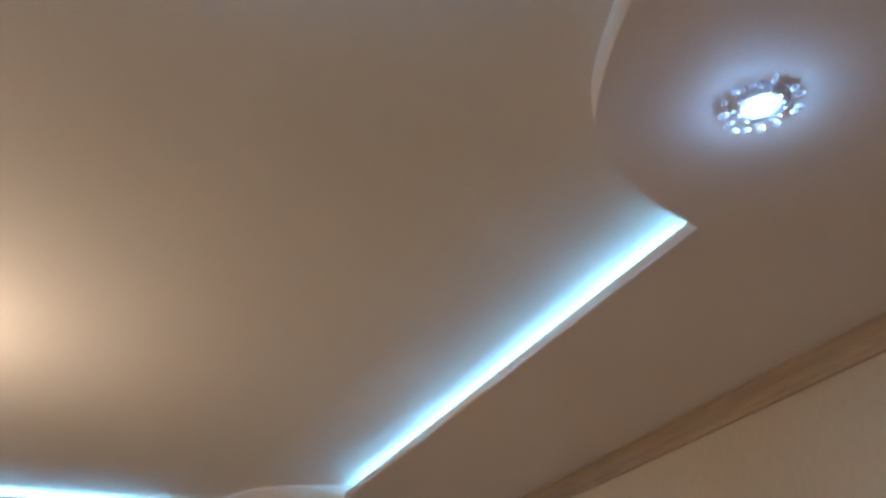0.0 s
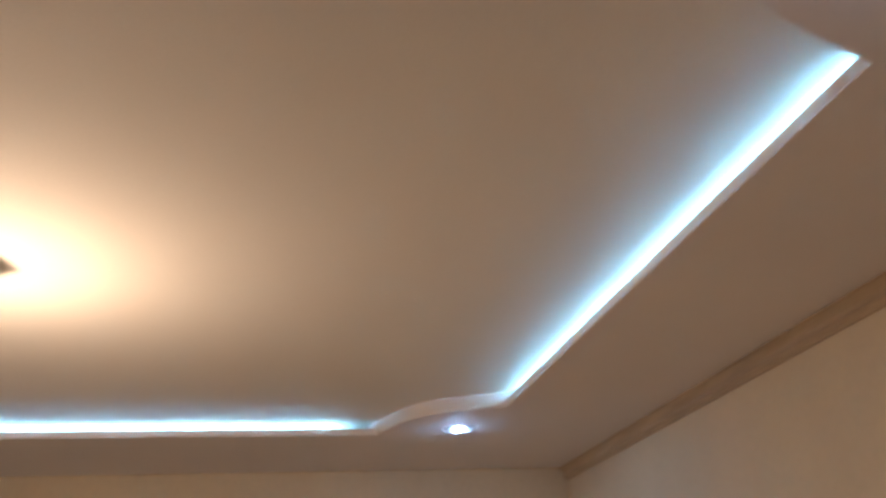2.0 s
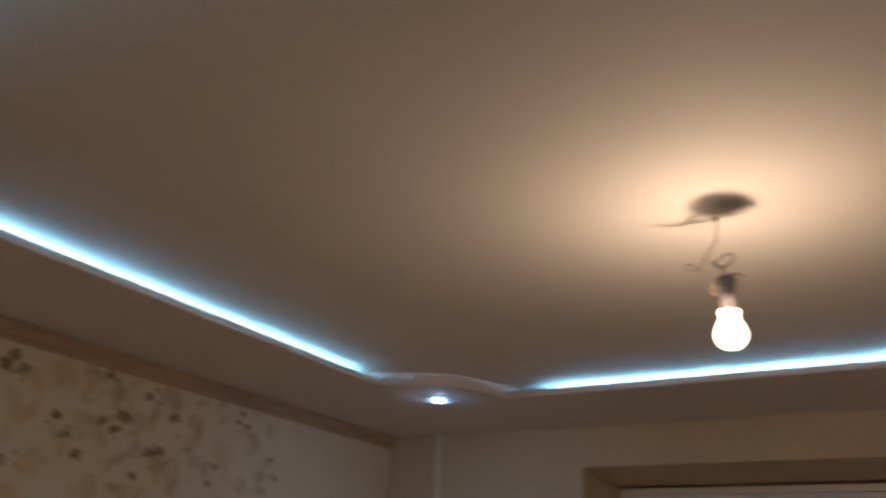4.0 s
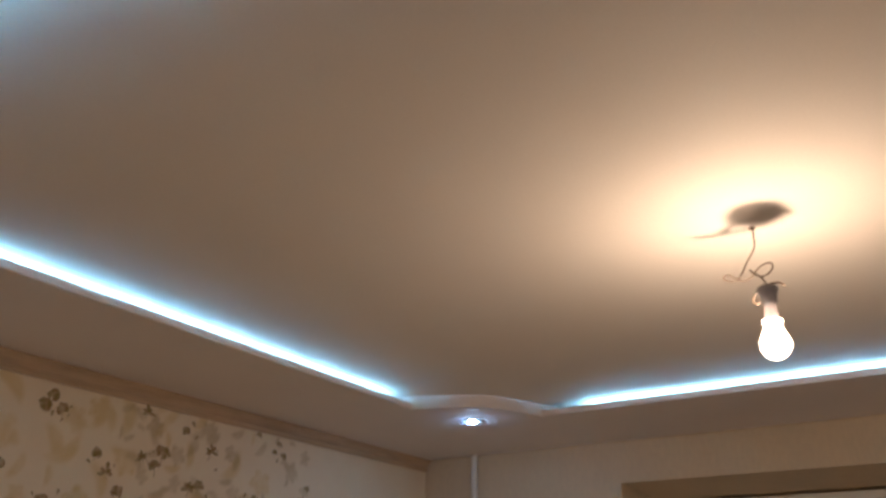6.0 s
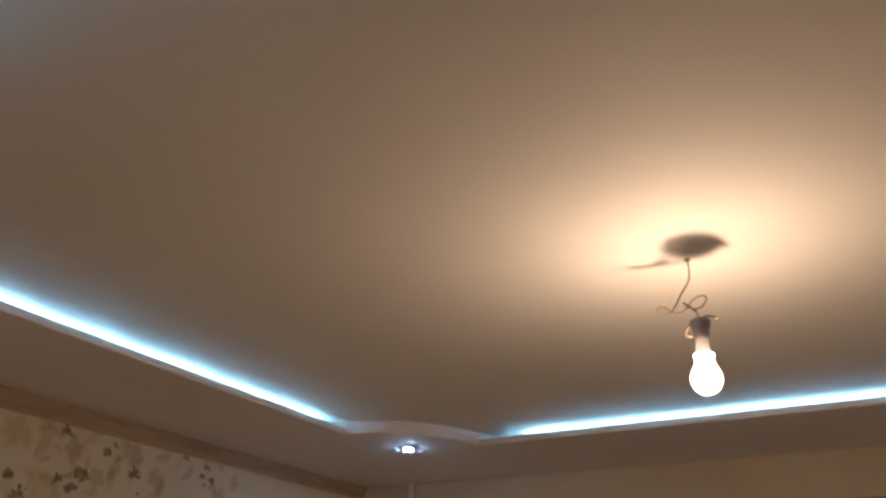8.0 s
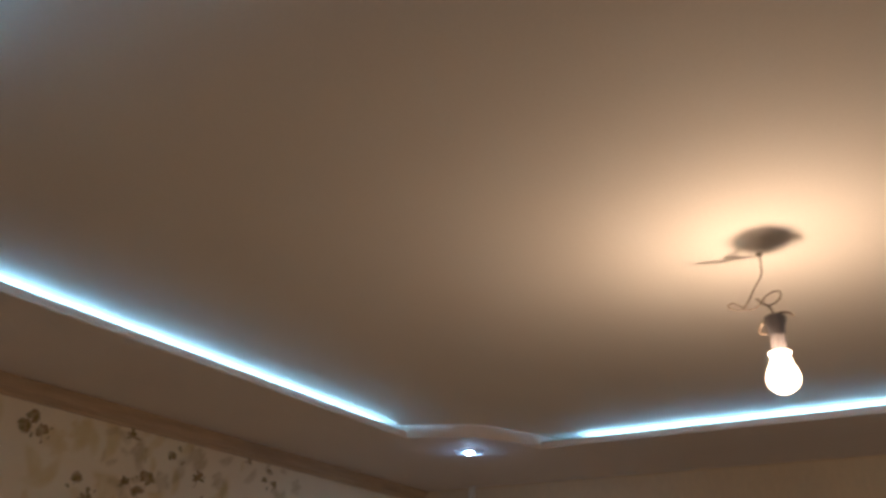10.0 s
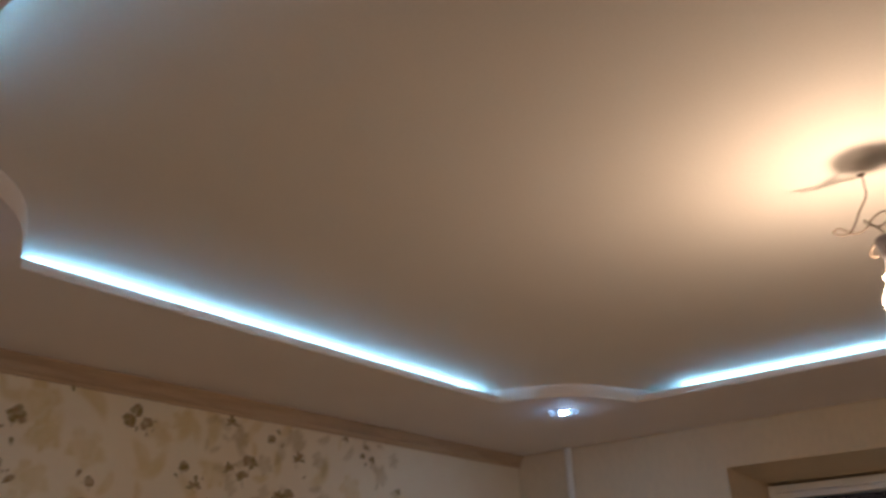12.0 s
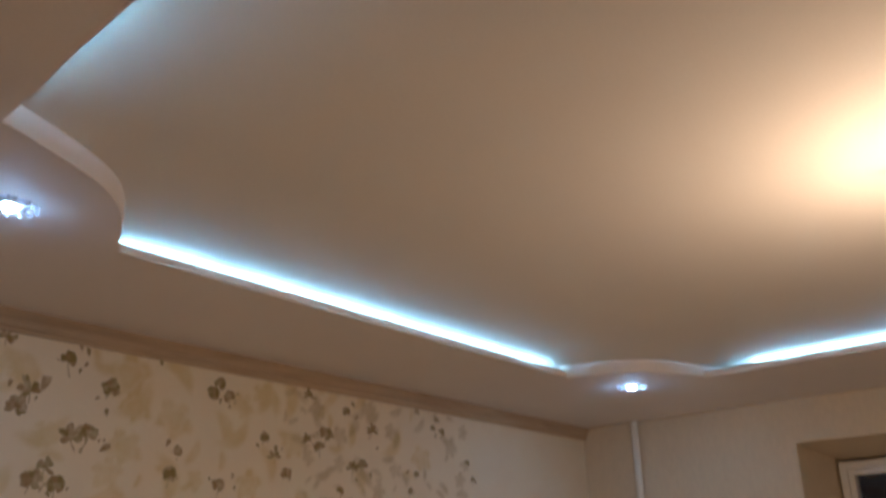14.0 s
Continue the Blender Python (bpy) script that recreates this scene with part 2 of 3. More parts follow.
for (k, g), arc in zip(corners, arcs):
    bm = bmesh.new()
    prism(bm, arc + corner_arc(*k, g, behind=0.010)[::-1], TOP + 0.0002, UP)
    part("corner_fascia", bm, SOFFIT, soffit)
    # the curved face runs on past both kinks and closes the light niches
    for s0, s1 in ((-1.46, -1.0), (1.0, 1.46)):
        bm = bmesh.new()
        prism(bm, corner_arc(*k, g, s0, s1, steps=8) + corner_arc(*k, g, s0, s1, 0.010, 8)[::-1], TOP + BOARD, UP)
        part("niche_end", bm, SOFFIT, soffit)
# lips and niche walls along the four straight runs: both ends of the edge, and the way out into the border
RUNS = ((NW[0], NE[0], (0, 1)), (SE[1], NE[1], (1, 0)), (SW[0], SE[0], (0, -1)), (SW[1], NW[1], (-1, 0)))
for p, q, out in RUNS:
    p, q, out = Vector(p), Vector(q), Vector(out)
    for name, a, b, z0, z1 in (("edge_lip", 0, 0.010, TOP + 0.0002, TOP + LIP), ("niche_back", NICHE, NICHE + 0.012, TOP + BOARD, UP)):
        bm = bmesh.new()
        prism(bm, [tuple(v) for v in (p + out * a, q + out * a, q + out * b, p + out * b)], z0, z1)
        part(name, bm, SOFFIT, soffit)


# cornices along the two side walls
def cornice(name, x, into):
    prof = [(0, 0), (CORN_W, 0), (CORN_W, -0.006), (CORN_W * 0.86, -0.010), (CORN_W * 0.66, -0.016), (CORN_W * 0.5, -CORN_H * 0.42), (CORN_W * 0.42, -CORN_H * 0.60), (CORN_W * 0.52, -CORN_H * 0.66),
            (CORN_W * 0.50, -CORN_H * 0.74), (CORN_W * 0.30, -CORN_H * 0.86), (CORN_W * 0.28, -CORN_H), (0, -CORN_H)]
    bm = bmesh.new()
    a = [bm.verts.new((x + into * u, SOUTH, TOP - 0.0008 + w)) for u, w in prof]
    b = [bm.verts.new((x + into * u, NORTH - 0.001, TOP - 0.0008 + w)) for u, w in prof]
    bm.faces.new(a)
    bm.faces.new(b)
    for i in range(len(prof)):
        bm.faces.new((a[i], a[(i + 1) % len(prof)], b[(i + 1) % len(prof)], b[i]))
    return tagged(part(name, bm, CORNICE), "light brown moulded cornice under the ceiling border", "cornice", kind="structure")


cornice("trim_west", WEST, 1)
cornice("trim_east", EAST, -1)


# ---- window in its deep opening ----
window = tagged(new("window_1"), "white plastic window with dark night panes", "window", kind="structure")
window.location = (0, NORTH + WIN_DEEP, 0)


def ring_frame(bm, x0, x1, z0, z1, wide, y0, y1):
    for a, b, c, d in ((x0, x0 + wide, z0, z1), (x1 - wide, x1, z0, z1), (x0 + wide, x1 - wide, z1 - wide, z1), (x0 + wide, x1 - wide, z0, z0 + wide)):
        box(bm, a, b, y0, y1, c, d, 0.004)


bm = bmesh.new()
ring_frame(bm, il, ir, WIN_SILL, it, 0.030, 0.0, 0.07)
part("window_frame", bm, WHITE_PLASTIC, window)
third = (ir - il - 0.060) / 3
for i in range(3):
    x0 = il + 0.030 + i * third
    bm = bmesh.new()
    ring_frame(bm, x0 + 0.003, x0 + third - 0.003, WIN_SILL + 0.032, it - 0.032, 0.022, -0.004, 0.05)
    sash = part("sash", bm, WHITE_PLASTIC, window)
    bm = bmesh.new()
    box(bm, x0 + 0.022, x0 + third - 0.022, 0.015, 0.021, WIN_SILL + 0.050, it - 0.050)
    part("pane", bm, PANE, sash)
bm = bmesh.new()
box(bm, WIN_L - 0.03, WIN_R + 0.03, -WIN_DEEP - 0.04, -WIN_DEEP - 0.0005, WIN_SILL - 0.0005, WIN_SILL + 0.022, 0.004)
box(bm, il + 0.002, ir - 0.002, -WIN_DEEP - 0.0004, -0.002, WIN_SILL + 0.0005, WIN_SILL + 0.022)
part("window_sill", bm, WHITE_PLASTIC, window)

# ---- heating pipe in the corner ----
pipe = tagged(new("heating_pipe"), "white painted heating riser pipe beside the wall corner", "pipe")
pipe.location = (PIPE_X, PIPE_Y, 0)
bm = bmesh.new()
lathe(bm, [(PIPE_R, 0.0), (PIPE_R, TOP + 0.01)], 20)
part("tube", bm, PIPE_PAINT, pipe, smooth=False)
for z in (0.5, 1.7):
    bm = bmesh.new()
    lathe(bm, [(PIPE_R, z - 0.012), (PIPE_R + 0.004, z - 0.010), (PIPE_R + 0.004, z + 0.010), (PIPE_R, z + 0.012)], 20)
    part("clamp", bm, PIPE_PAINT, pipe)


# ---- light strips in the niches ----
def led_strip(p, q, out, gap_p, gap_q):
    """A tape on the niche floor, with its row of diodes turned to the room's ceiling."""
    thing = tagged(new("led_strip"), "cool white light strip lying in the ceiling niche", "light strip", "niche light strips")
    p, q, out = Vector(p), Vector(q), Vector(out)
    along = (q - p).normalized()
    p, q = p + along * gap_p, q - along * gap_q
    at = (p + q) / 2 + out * LED_BACK
    thing.location = (at.x, at.y, TOP + BOARD + TAPE_UP)
    thing.rotation_euler = (0, 0, math.atan2(along.y, along.x))
    # in its own axes the strip lies along x; towards is the side of the room
    towards = 1 if Vector((-along.y, along.x)).dot(out) < 0 else -1
    half = (q - p).length / 2
    bm = bmesh.new()
    box(bm, -half, half, -0.005, 0.005, 0, 0.0015)
    part("tape", bm, TAPE, thing)
    bm = bmesh.new()
    box(bm, -half, half, -0.007, 0.007, -TAPE_UP, -0.0002)
    part("batten", bm, SOFFIT, thing)
    bm = bmesh.new()
    vs = [bm.verts.new(c) for c in ((-half, 0.004 * -towards, 0.005), (half, 0.004 * -towards, 0.005), (half, 0.004 * towards, 0.004), (-half, 0.004 * towards, 0.004),
                                   (-half, 0.004 * -towards, 0.0018), (half, 0.004 * -towards, 0.0018), (half, 0.004 * towards, 0.0018), (-half, 0.004 * towards, 0.0018))]
    for f in ((0, 1, 2, 3), (4, 5, 6, 7), (0, 1, 5, 4), (3, 2, 6, 7), (0, 3, 7, 4), (1, 2, 6, 5)):
        bm.faces.new([vs[i] for i in f])
    part("diodes", bm, LED_GLOW, thing, "glowing cool white diodes")
    return thing


LED_BACK, TAPE_UP = 0.062, 0.0025  # the tape lies on a low batten
for i, (p, q, out) in enumerate(RUNS):
    led_strip(p, q, out, LED_GAPS[2 * i], LED_GAPS[2 * i + 1])


# ---- corner downlights ----
def downlight():
    thing = tagged(new("downlight"), "round crystal glass downlight glowing cold white in the ceiling border", "downlight", "corner downlights")
    bm = bmesh.new()
    lathe(bm, [(0.0132, 0.0), (0.0134, -0.005), (0.016, -0.0070), (0.020, -0.0078), (0.027, -0.0066), (0.034, -0.0035), (0.0365, 0.0)], 40)
    part("rim", bm, RIM, thing, "milky glass rim", True)
    bm = bmesh.new()
    lathe(bm, [(0.0125, -0.0005), (0.0125, -0.0080), (0.0115, -0.0104), (0.0085, -0.0124), (0.003, -0.0132)], 32)
    part("lamp", bm, SPOT_GLOW, thing, "glowing cold white lamp", True)
    r = random.Random(3)
    for row, count, at, size in (("bead", 13, 0.0285, 0.0026), ("crystal", 15, 0.0445, 0.0064)):
        for i in range(count):
            a = 2 * math.pi * (i + 0.5 * (row == "bead")) / count + r.uniform(-0.16, 0.16)
            u, v = Vector((math.cos(a), math.sin(a), 0)), Vector((-math.sin(a), math.cos(a), 0))
            long, wide = size * r.uniform(0.6, 1.6), size * r.uniform(0.45, 1.0)
            c = u * (at + r.uniform(-0.003, 0.004)) + Vector((0, 0, -0.0085 if row == "bead" else -0.0065))
            bm = bmesh.new()
            girdle = [bm.verts.new(c + u * long * math.cos(k * math.pi / 3) + v * wide * math.sin(k * math.pi / 3)) for k in range(6)]
            table = [bm.verts.new(c + (u * long * math.cos(k * math.pi / 3) + v * wide * math.sin(k * math.pi / 3)) * 0.5 + Vector((0, 0, -0.6 * size))) for k in range(6)]
            foot = bm.verts.new(c + Vector((0, 0, 0.8 * size)))
            bm.faces.new(table)
            for k in range(6):
                bm.faces.new((girdle[k], girdle[(k + 1) % 6], table[(k + 1) % 6], table[k]))
                bm.faces.new((girdle[k], girdle[(k + 1) % 6], foot))
            part(row, bm, CRYSTAL, thing, "clear faceted glass crystal").visible_shadow = False
    return thing


lamp = downlight()
lamp.location = (*SPOTS[0], TOP)
for x, y in SPOTS[1:]:
    copy_thing(lamp, pose(x, y, TOP, 0, 0, 17))

# ---- bare bulb on its wire ----
bulb = tagged(new("pendant_bulb"), "bare glowing bulb in a grey holder on a kinked wire", "light bulb")
bulb.location = (HOOK_X, HOOK_Y, UP)
RIGHT = Vector((math.cos(radians(30)), math.sin(radians(30)), 0))
DEEP = Vector((-RIGHT.y, RIGHT.x, 0))


def hang(right, down, deep):
    """A point as seen from the hook."""
    return RIGHT * right + DEEP * deep + Vector((0, 0, -down))


# bulb centre as seen from the hook
bulb_at = Vector((BULB_X - HOOK_X, BULB_Y - HOOK_Y, BULB_Z - UP))
bm = bmesh.new()
r = BULB_R
lathe(bm, [(0.004, -r), (r * 0.45, -r * 0.9), (r * 0.75, -r * 0.66), (r * 0.95, -r * 0.3), (r, 0.0), (r * 0.96, r * 0.3), (r * 0.82, r * 0.65), (r * 0.68, r * 0.9), (r * 0.58, r * 1.2), (r * 0.565, r * 1.54), (r * 0.57, r * 1.56), (r * 0.66, r * 1.57), (r * 0.66, r * 1.65), (r * 0.64, r * 1.66), (0.004, r * 1.67)], 40, bulb_at)
globe = part("globe", bm, BULB_GLOW, bulb, "glowing warm white bulb", True)
globe.visible_shadow = False
filament = bpy.data.lights.new("filament", "POINT")
filament.color, filament.energy, filament.shadow_soft_size = BULB_COLOUR, BULB_POWER * 0.88, 0.004
glow = new("filament", filament)
glow.parent = bulb
glow.location = bulb_at + Vector((0, 0, -0.014))
# added weak lamp, higher in the globe, that spreads the holder's shadow sideways
side_fill = bpy.data.lights.new("side_fill_lamp", "POINT")
side_fill.color, side_fill.energy, side_fill.shadow_soft_size = BULB_COLOUR, BULB_POWER * 0.12, 0.018
side_fill_ob = new("side_fill_lamp", side_fill)
side_fill_ob.parent = bulb
side_fill_ob.location = bulb_at + RIGHT * -0.018 + DEEP * 0.004 + Vector((0, 0, 0.020))
# added downward fill lamp at the bulb, raises the light bounced off the floor
down_fill = bpy.data.lights.new("down_fill_lamp", "SPOT")
down_fill.color, down_fill.energy, down_fill.shadow_soft_size = BULB_COLOUR, 28.0, 0.02
down_fill.spot_size, down_fill.spot_blend = radians(178), 1.0
beam = new("down_fill_lamp", down_fill)
beam.parent = bulb
beam.location = bulb_at
bm = bmesh.new()
z0 = r * 1.68
lathe(bm, [(0.011, z0 - 0.001), (0.0128, z0), (0.0106, z0 + 0.030), (0.0140, z0 + 0.034), (0.0150, z0 + 0.046), (0.0170, z0 + 0.052), (0.0188, z0 + 0.058), (0.0188, z0 + 0.062), (0.013, z0 + 0.067), (0.006, z0 + 0.070)], 28, bulb_at)
part("holder", bm, HOLDER, bulb, "grey plastic lamp holder", True)
top_of = bulb_at + Vector((0, 0, z0 + 0.070))


turns = ((0.0005, -0.0019, 0.000), (0.0006, 0.0171, 0.000), (-0.0013, 0.0442, 0.000), (-0.0183, 0.0725, 0.000), (-0.0328, 0.0991, 0.000), (-0.0442, 0.1122, 0.002), (-0.0585, 0.1118, 0.004), (-0.0672, 0.1059, 0.005), (-0.0594, 0.0993, 0.004), (-0.0493, 0.1052, 0.000), (-0.0389, 0.1147, -0.005), (-0.0274, 0.1149, -0.009), (-0.0163, 0.1083, -0.013), (-0.0080, 0.0966, -0.018), (0.0037, 0.0885, -0.024), (0.0152, 0.0876, -0.028), (0.0178, 0.0962, -0.030), (0.0083, 0.1095, -0.032), (-0.0070, 0.1177, -0.035), (-0.0181, 0.1169, -0.038), (-0.0223, 0.1123, -0.040), (-0.0155, 0.1218, -0.045), (-0.0108, 0.1301, -0.050))
bm = bmesh.new()
tube(bm, smooth_line([hang(*p) for p in turns] + [top_of], 8), 0.0016, 8)
part("wire", bm, WIRE, bulb, "thin twisted brown wire", True)
# the tie that holds the loop, and the loose end laid round the top of the holder
bm = bmesh.new()
tube(bm, smooth_line([hang(*p) for p in ((-0.0300, 0.1069, -0.040), (-0.0206, 0.1155, -0.040), (-0.0109, 0.1208, -0.040), (-0.0071, 0.1240, -0.040))], 6), 0.0022, 8)
part("tie", bm, WIRE, bulb, "dark tie round the loop", True)
bm = bmesh.new()
tube(bm, smooth_line([hang(*p) for p in ((0.0229, 0.1461, -0.060), (0.0118, 0.1447, -0.070), (-0.0037, 0.1466, -0.074), (-0.0115, 0.1458, -0.060), (-0.0196, 0.1491, -0.045), (-0.0254, 0.1561, -0.034), (-0.0281, 0.1652, -0.029), (-0.0228, 0.1708, -0.030), (-0.0178, 0.1699, -0.034))], 8), 0.0020, 8)
part("wire_end", bm, WIRE, bulb, "loose stripped wire end", True)
# hook plate the wire comes out of
bm = bmesh.new()
lathe(bm, [(0.003, 0.0), (0.006, -0.001), (0.0065, -0.003), (0.004, -0.0045), (0.002, -0.005)], 16)
part("cap", bm, WIRE, bulb, "small dark cap at the ceiling", True)


# ---- flowers printed on the west wallpaper, one repeat above the other ----
BLOSSOMS = [(-0.76, 2.39, 0.031), (-0.69, 2.27, 0.043), (-0.71, 2.23, 0.039), (-0.6, 2.36, 0.035), (-0.48, 2.31, 0.04), (-0.57, 2.17, 0.044), (-0.52, 2.18, 0.041), (-0.62, 2.09, 0.033), (-0.65, 2.06, 0.039), (-0.59, 2.05, 0.037), (-0.28, 2.1, 0.034), (-0.26, 2.16, 0.024), (-0.16, 2.34, 0.033), (-0.14, 2.37, 0.029), (-0.11, 2.33, 0.033), (0.03, 2.23, 0.026), (0.07, 2.18, 0.03), (-0.12, 2.08, 0.032)]
SMALL_BLOSSOMS = [(0.19, 2.38, 0.028), (0.35, 2.35, 0.025), (0.27, 2.27, 0.036), (0.24, 2.22, 0.03), (0.19, 2.24, 0.026), (0.47, 2.3, 0.03), (0.39, 2.17, 0.033), (0.43, 2.18, 0.033), (0.11, 2.13, 0.025), (0.34, 2.09, 0.026), (0.78, 2.34, 0.021), (0.8, 2.37, 0.021), (0.83, 2.33, 0.023), (0.97, 2.23, 0.021), (0.66, 2.11, 0.022), (0.69, 2.17, 0.02), (1, 2.17, 0.021), (0.69, 2.39, 0.018)]
LEAVES = [(-0.57, 2.38, 0.016), (-0.55, 2.37, 0.02), (-0.56, 2.34, 0.015), (-0.57, 2.32, 0.014), (-0.66, 2.26, 0.039), (-0.48, 2.22, 0.021), (-0.49, 2.13, 0.029), (-0.54, 2.12, 0.013), (-0.63, 2.02, 0.013), (-0.6, 2.01, 0.014), (-0.3, 2.16, 0.022), (-0.34, 2.38, 0.024), (-0.52, 2.26, 0.013), (-0.14, 2.3, 0.015), (-0.11, 2.29, 0.011), (0.01, 2.19, 0.015), (0.13, 2.1, 0.03), (0.39, 2.36, 0.021), (0.39, 2.32, 0.019), (0.3, 2.25, 0.032), (0.49, 2.23, 0.015), (0.47, 2.13, 0.019), (0.64, 2.16, 0.015), (0.79, 2.3, 0.016), (0.95, 2.19, 0.012), (0.41, 2.12, 0.012), (-0.08, 2.09, 0.016), (-0.07, 2.06, 0.013), (-0.74, 2.26, 0.018), (-0.7, 2.2, 0.012)]
BLOTCHES = [(0.01, 2.35, 0.065), (-0.06, 2.31, 0.074), (-0.46, 2.08, 0.077), (-0.63, 2.16, 0.061), (-0.42, 2.15, 0.09), (-0.43, 2.34, 0.118), (0.95, 2.34, 0.052), (0.56, 2.3, 0.052), (-0.28, 2.24, 0.104), (0.72, 2.22, 0.089), (0.45, 2.36, 0.055), (0.88, 2.28, 0.065), (0.23, 2.33, 0.06), (0.2, 2.18, 0.047), (-0.02, 2.08, 0.082), (0.14, 2.21, 0.077), (0.33, 2.26, 0.061), (-0.74, 2.32, 0.061), (-0.4, 2.26, 0.084), (-0.2, 2.08, 0.052), (0.33, 2.17, 0.048), (0.51, 2.09, 0.058), (0.93, 2.16, 0.056), (0.59, 2.17, 0.052)]
REPEAT = 0.53
rng = random.Random(7)


depth = [0.0010]


def flat(bm, y, z, ring, rim=0.75):
    """A printed shape, lying just proud of the paper, its ink thinner at the rim; each one a hair above the last."""
    depth[0] = 0.0010 + (depth[0] - 0.0010 + 0.00001) % 0.004
    ink = bm.verts.layers.float.get("ink") or bm.verts.layers.float.new("ink")
    n = len(ring)
    cy, cz = sum(u for u, w in ring) / n, sum(w for u, w in ring) / n
    rings = []
    for grow, amount in ((0.72, 1.0), (1.0, rim)):
        rings.append([bm.verts.new((WEST + depth[0], y + cy + (u - cy) * grow, z + cz + (w - cz) * grow)) for u, w in ring])
        for v in rings[-1]:
            v[ink] = amount
    hub = bm.verts.new((WEST + depth[0], y + cy, z + cz))
    hub[ink] = 1.0
    a, b = rings
    for i in range(n):
        bm.faces.new((hub, a[i], a[(i + 1) % n]))
        bm.faces.new((a[i], b[i], b[(i + 1) % n], a[(i + 1) % n]))


def petal(bm, y, z, long, wide, turn, r, rim=0.75):
    ring = []
    for i in range(12):
        a = 2 * math.pi * i / 12
        d = 1 + r.uniform(-0.12, 0.12)
        u, w = long * 0.5 * (1 + math.cos(a)) * d, wide * 0.5 * math.sin(a) * (1 + 0.5 * math.cos(a)) * d
        ring.append((u * math.cos(turn) - w * math.sin(turn), u * math.sin(turn) + w * math.cos(turn)))
    flat(bm, y, z, ring, rim)


def stalk(bm, y, z, long, lean, wide):
    """A thin bent stem running down from a flower's foot."""
    line = [(lean * long * t * t, -long * t) for t in (0, 0.35, 0.7, 1.0)]
    flat(bm, y, z, [(u - wide, w) for u, w in line] + [(u + wide * 0.8, w) for u, w in line[::-1]], 1.0)


def blossom(bm, other, y, z, size, seed):
    """A ragged fan of rounded petals on a stem, with a bud or two beside it."""
    r = random.Random(seed)
    up = math.pi / 2 + r.uniform(-0.45, 0.45)
    foot_y, foot_z = y - 0.22 * size * math.cos(up), z - 0.22 * size * math.sin(up)
    kind = r.random()
    if kind < 0.35:  # a broad flat head
        n, spread, near, far = 5, 2.7, 0.42, 0.62
    elif kind < 0.75:  # a full round head
        n, spread, near, far = 6, 4.4, 0.42, 0.58
    else:  # a loose head of narrow petals
        n, spread, near, far = 5, 3.6, 0.45, 0.80
    for i in range(n):
        wide = r.uniform(0.36, 0.50) if kind < 0.75 else r.uniform(0.24, 0.34)
        petal(bm if i % 3 else other, foot_y, foot_z, size * r.uniform(near, far), size * wide, up + (i / (n - 1) - 0.5) * spread + r.uniform(-0.15, 0.15), r, 0.85)
    stalk(bm, foot_y, foot_z, size * r.uniform(0.45, 0.95), r.uniform(-0.5, 0.5), 0.030 * size)
    for _ in range(r.choice((0, 1, 1, 2))):
        side = r.choice((-1, 1))
        petal(other, y + side * size * r.uniform(0.45, 0.75), z + size * r.uniform(-0.6, 0.25), size * r.uniform(0.20, 0.34), size * r.uniform(0.09, 0.15), math.pi / 2 - side * r.uniform(0.1, 0.9), r, 0.6)


def leaf(bm, y, z, size, seed):
    r = random.Random(seed)
    petal(bm, y, z, size * 1.1, size * 0.5, r.uniform(0.6, 2.4), r, 0.5)


dark, soft = bmesh.new(), bmesh.new()
for k in range(5):
    n = 0
    for y, z, size in BLOSSOMS + SMALL_BLOSSOMS:
        n += 1
        if 0.1 < z - k * REPEAT:
            blossom(*((dark, soft) if n % 3 else (soft, dark)), y, z - k * REPEAT, size * 1.3, n)
    for y, z, size in LEAVES:
        n += 1
        if 0.1 < z - k * REPEAT:
            leaf(soft if n % 2 else dark, y, z - k * REPEAT, size * 1.15, n)

# the paper itself: a fine sheet that carries the washed-out roses and petals between the flowers
STEP = 0.008
ys = np.arange(SOUTH, NORTH, STEP)
zs = np.arange(0.02, TOP - 0.001, STEP)
Y, Z = np.meshgrid(ys, zs, indexing="ij")
phase = (Z - 2.40) % REPEAT - REPEAT + 2.40
washes = {"ochre": np.zeros_like(Y), "grey": np.zeros_like(Y)}


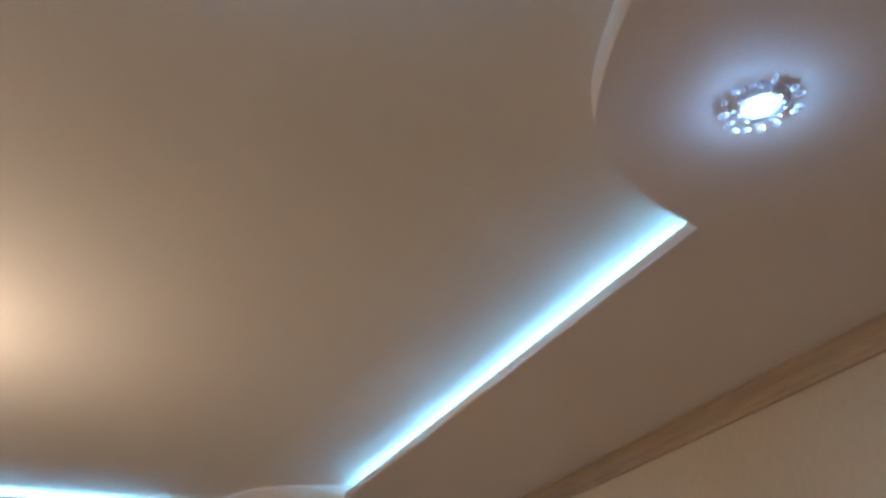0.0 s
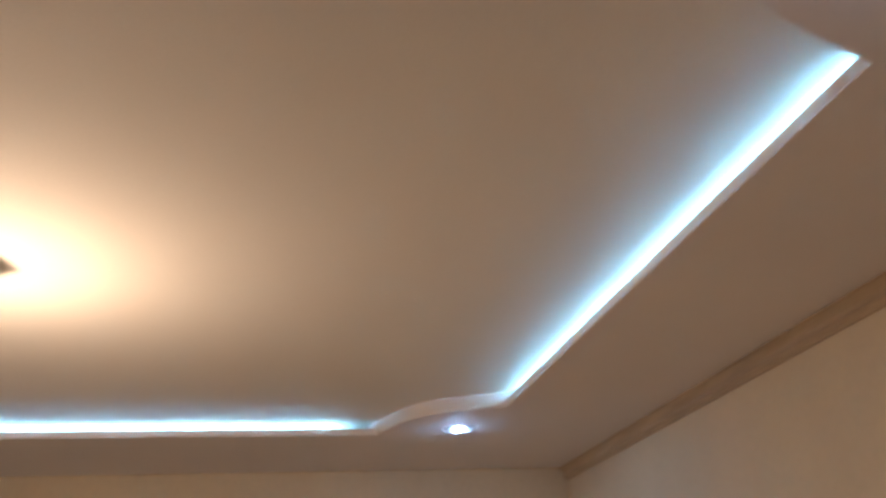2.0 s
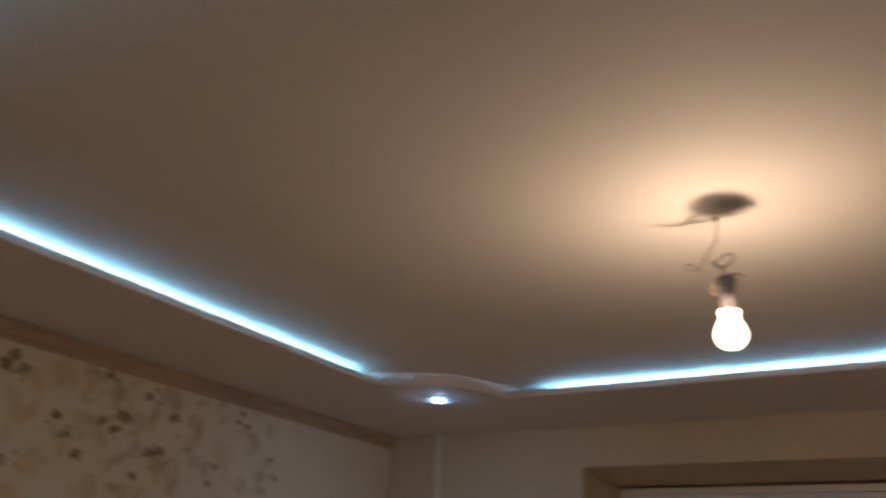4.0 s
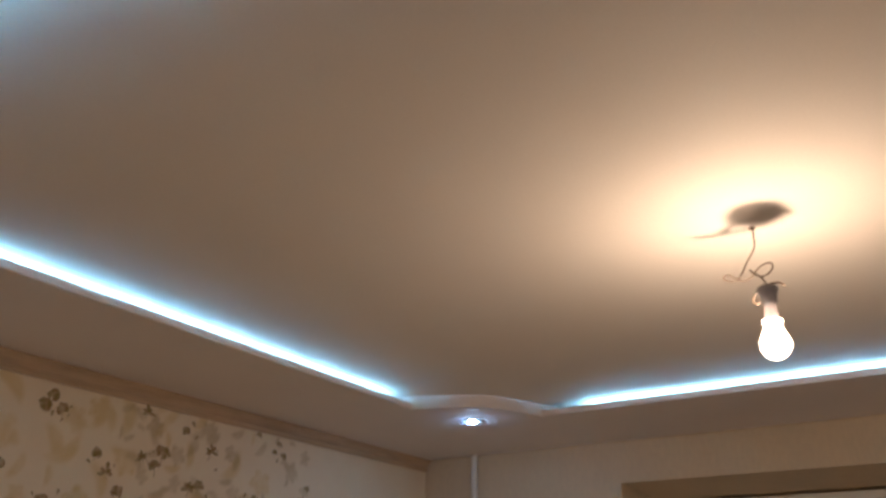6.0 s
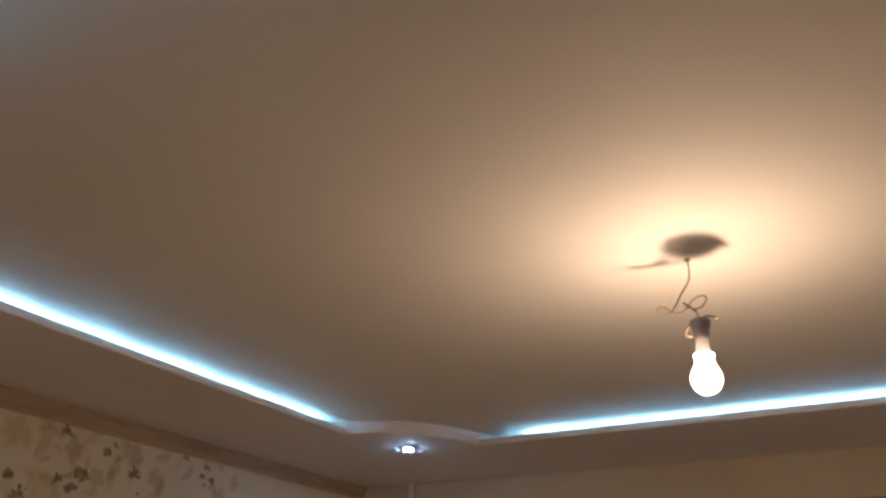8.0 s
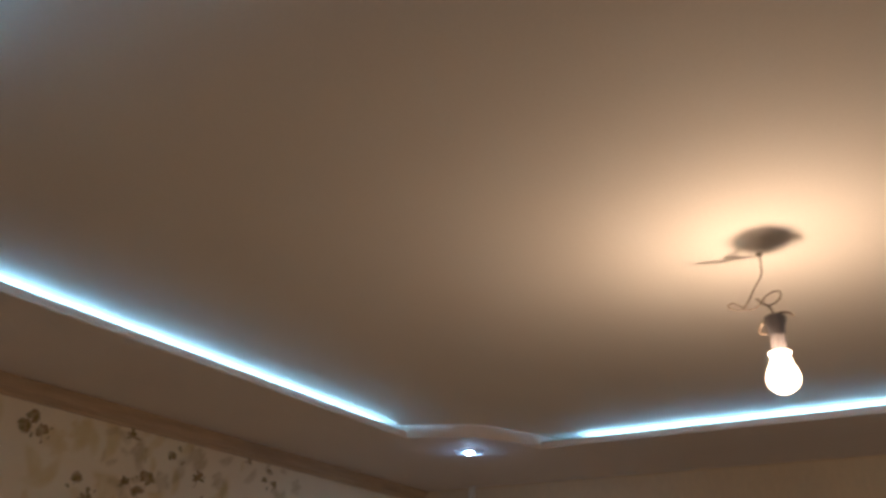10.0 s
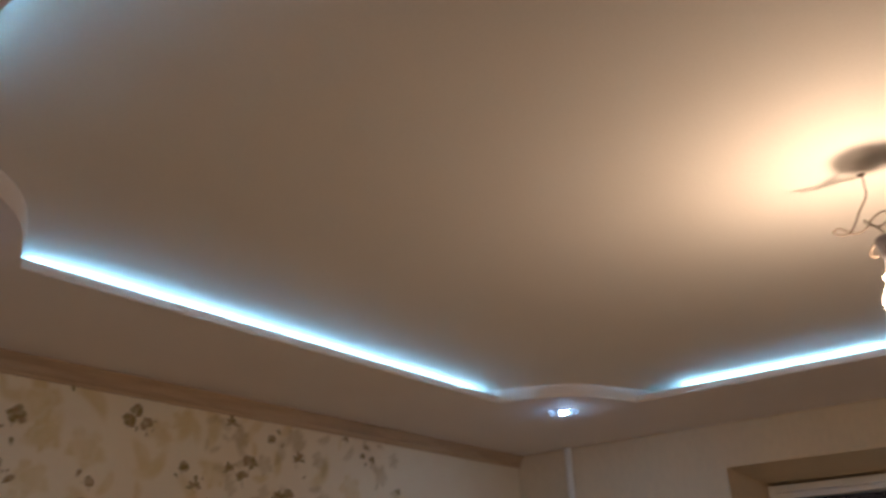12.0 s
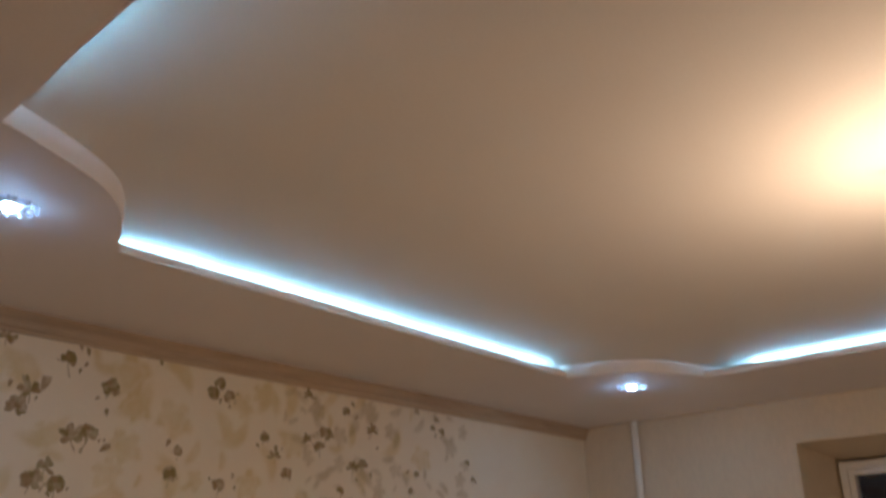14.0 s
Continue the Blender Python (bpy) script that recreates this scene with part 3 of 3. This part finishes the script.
def rose(layer, y, z, size, heart):
    """A washed rosette: rounded petals in two rings about a heart, fading out at the rim."""
    ph = rng.uniform(0, 6.3)
    for lift in (-REPEAT, 0, REPEAT):
        u, w = Y - y, phase - z - lift
        d, a = np.hypot(u, w) / (size * 0.5), np.arctan2(w, u)
        rim = 0.95 + 0.16 * np.sin(5 * a + ph) + 0.08 * np.sin(2 * a - ph) + 0.05 * np.sin(11 * a + 2 * ph)
        fill = np.clip((rim - d) / 0.22, 0, 1)
        inner = 0.55 + 0.10 * np.sin(3 * a - 2 * ph)
        fold = 1 - heart * np.exp(-((d - inner) / 0.10) ** 2) - 0.25 * np.clip(1 - d / 0.5, 0, 1)
        washes[layer][:] = np.maximum(washes[layer], fill * fold * rng.uniform(0.7, 1.0))


def sweep(layer, y, z, size, turn):
    """A washed petal or stroke, bent a little."""
    for lift in (-REPEAT, 0, REPEAT):
        u, w = Y - y, phase - z - lift
        p, q = u * math.cos(turn) + w * math.sin(turn), -u * math.sin(turn) + w * math.cos(turn)
        q = q - 6 * p * p
        d = np.hypot(p / (size * 0.62), q / (size * 0.24))
        washes[layer][:] = np.maximum(washes[layer], np.clip((1 - d) / 0.4, 0, 1) * 0.8)


for y, z, size in BLOTCHES:
    rose("grey" if y > 0.12 and size < 0.07 else "ochre", y, z, size * 1.15, 0.45)
for _ in range(75):
    sweep("grey", rng.uniform(0.10, 0.98), rng.uniform(1.88, 2.40), rng.uniform(0.03, 0.075), rng.uniform(0, 3.1))
for _ in range(60):
    sweep("ochre", rng.uniform(-0.85, 0.7), rng.uniform(1.88, 2.40), rng.uniform(0.04, 0.13), rng.uniform(0, 3.1))
count_y, count_z = Y.shape
index = np.arange(count_y * count_z).reshape(count_y, count_z)
quads = np.stack([index[:-1, :-1], index[1:, :-1], index[1:, 1:], index[:-1, 1:]], axis=-1).reshape(-1, 4)
sheet = bpy.data.meshes.new("wallpaper")
sheet.from_pydata(np.stack([np.full(Y.size, WEST + 0.0004), Y.ravel(), Z.ravel()], axis=-1).tolist(), [], quads.tolist())
for layer, values in washes.items():
    values[(Y > 1.02) | (Y < -0.95)] = 0
    sheet.attributes.new(layer, "FLOAT", "POINT").data.foreach_set("value", values.ravel().astype(np.float32))
sheet.materials.append(FLORAL_PAPER)
paper = new("wallpaper", sheet)
paper.parent = wall_west
tagged(paper, "cream paper with washed-out ochre roses")
for name, m, mat, label in (("flower_print", dark, PRINT_DARK, "dark olive brown printed flowers"), ("leaf_print", soft, PRINT_SOFT, "brown printed flowers and leaves")):
    part(name, m, mat, wall_west, label)
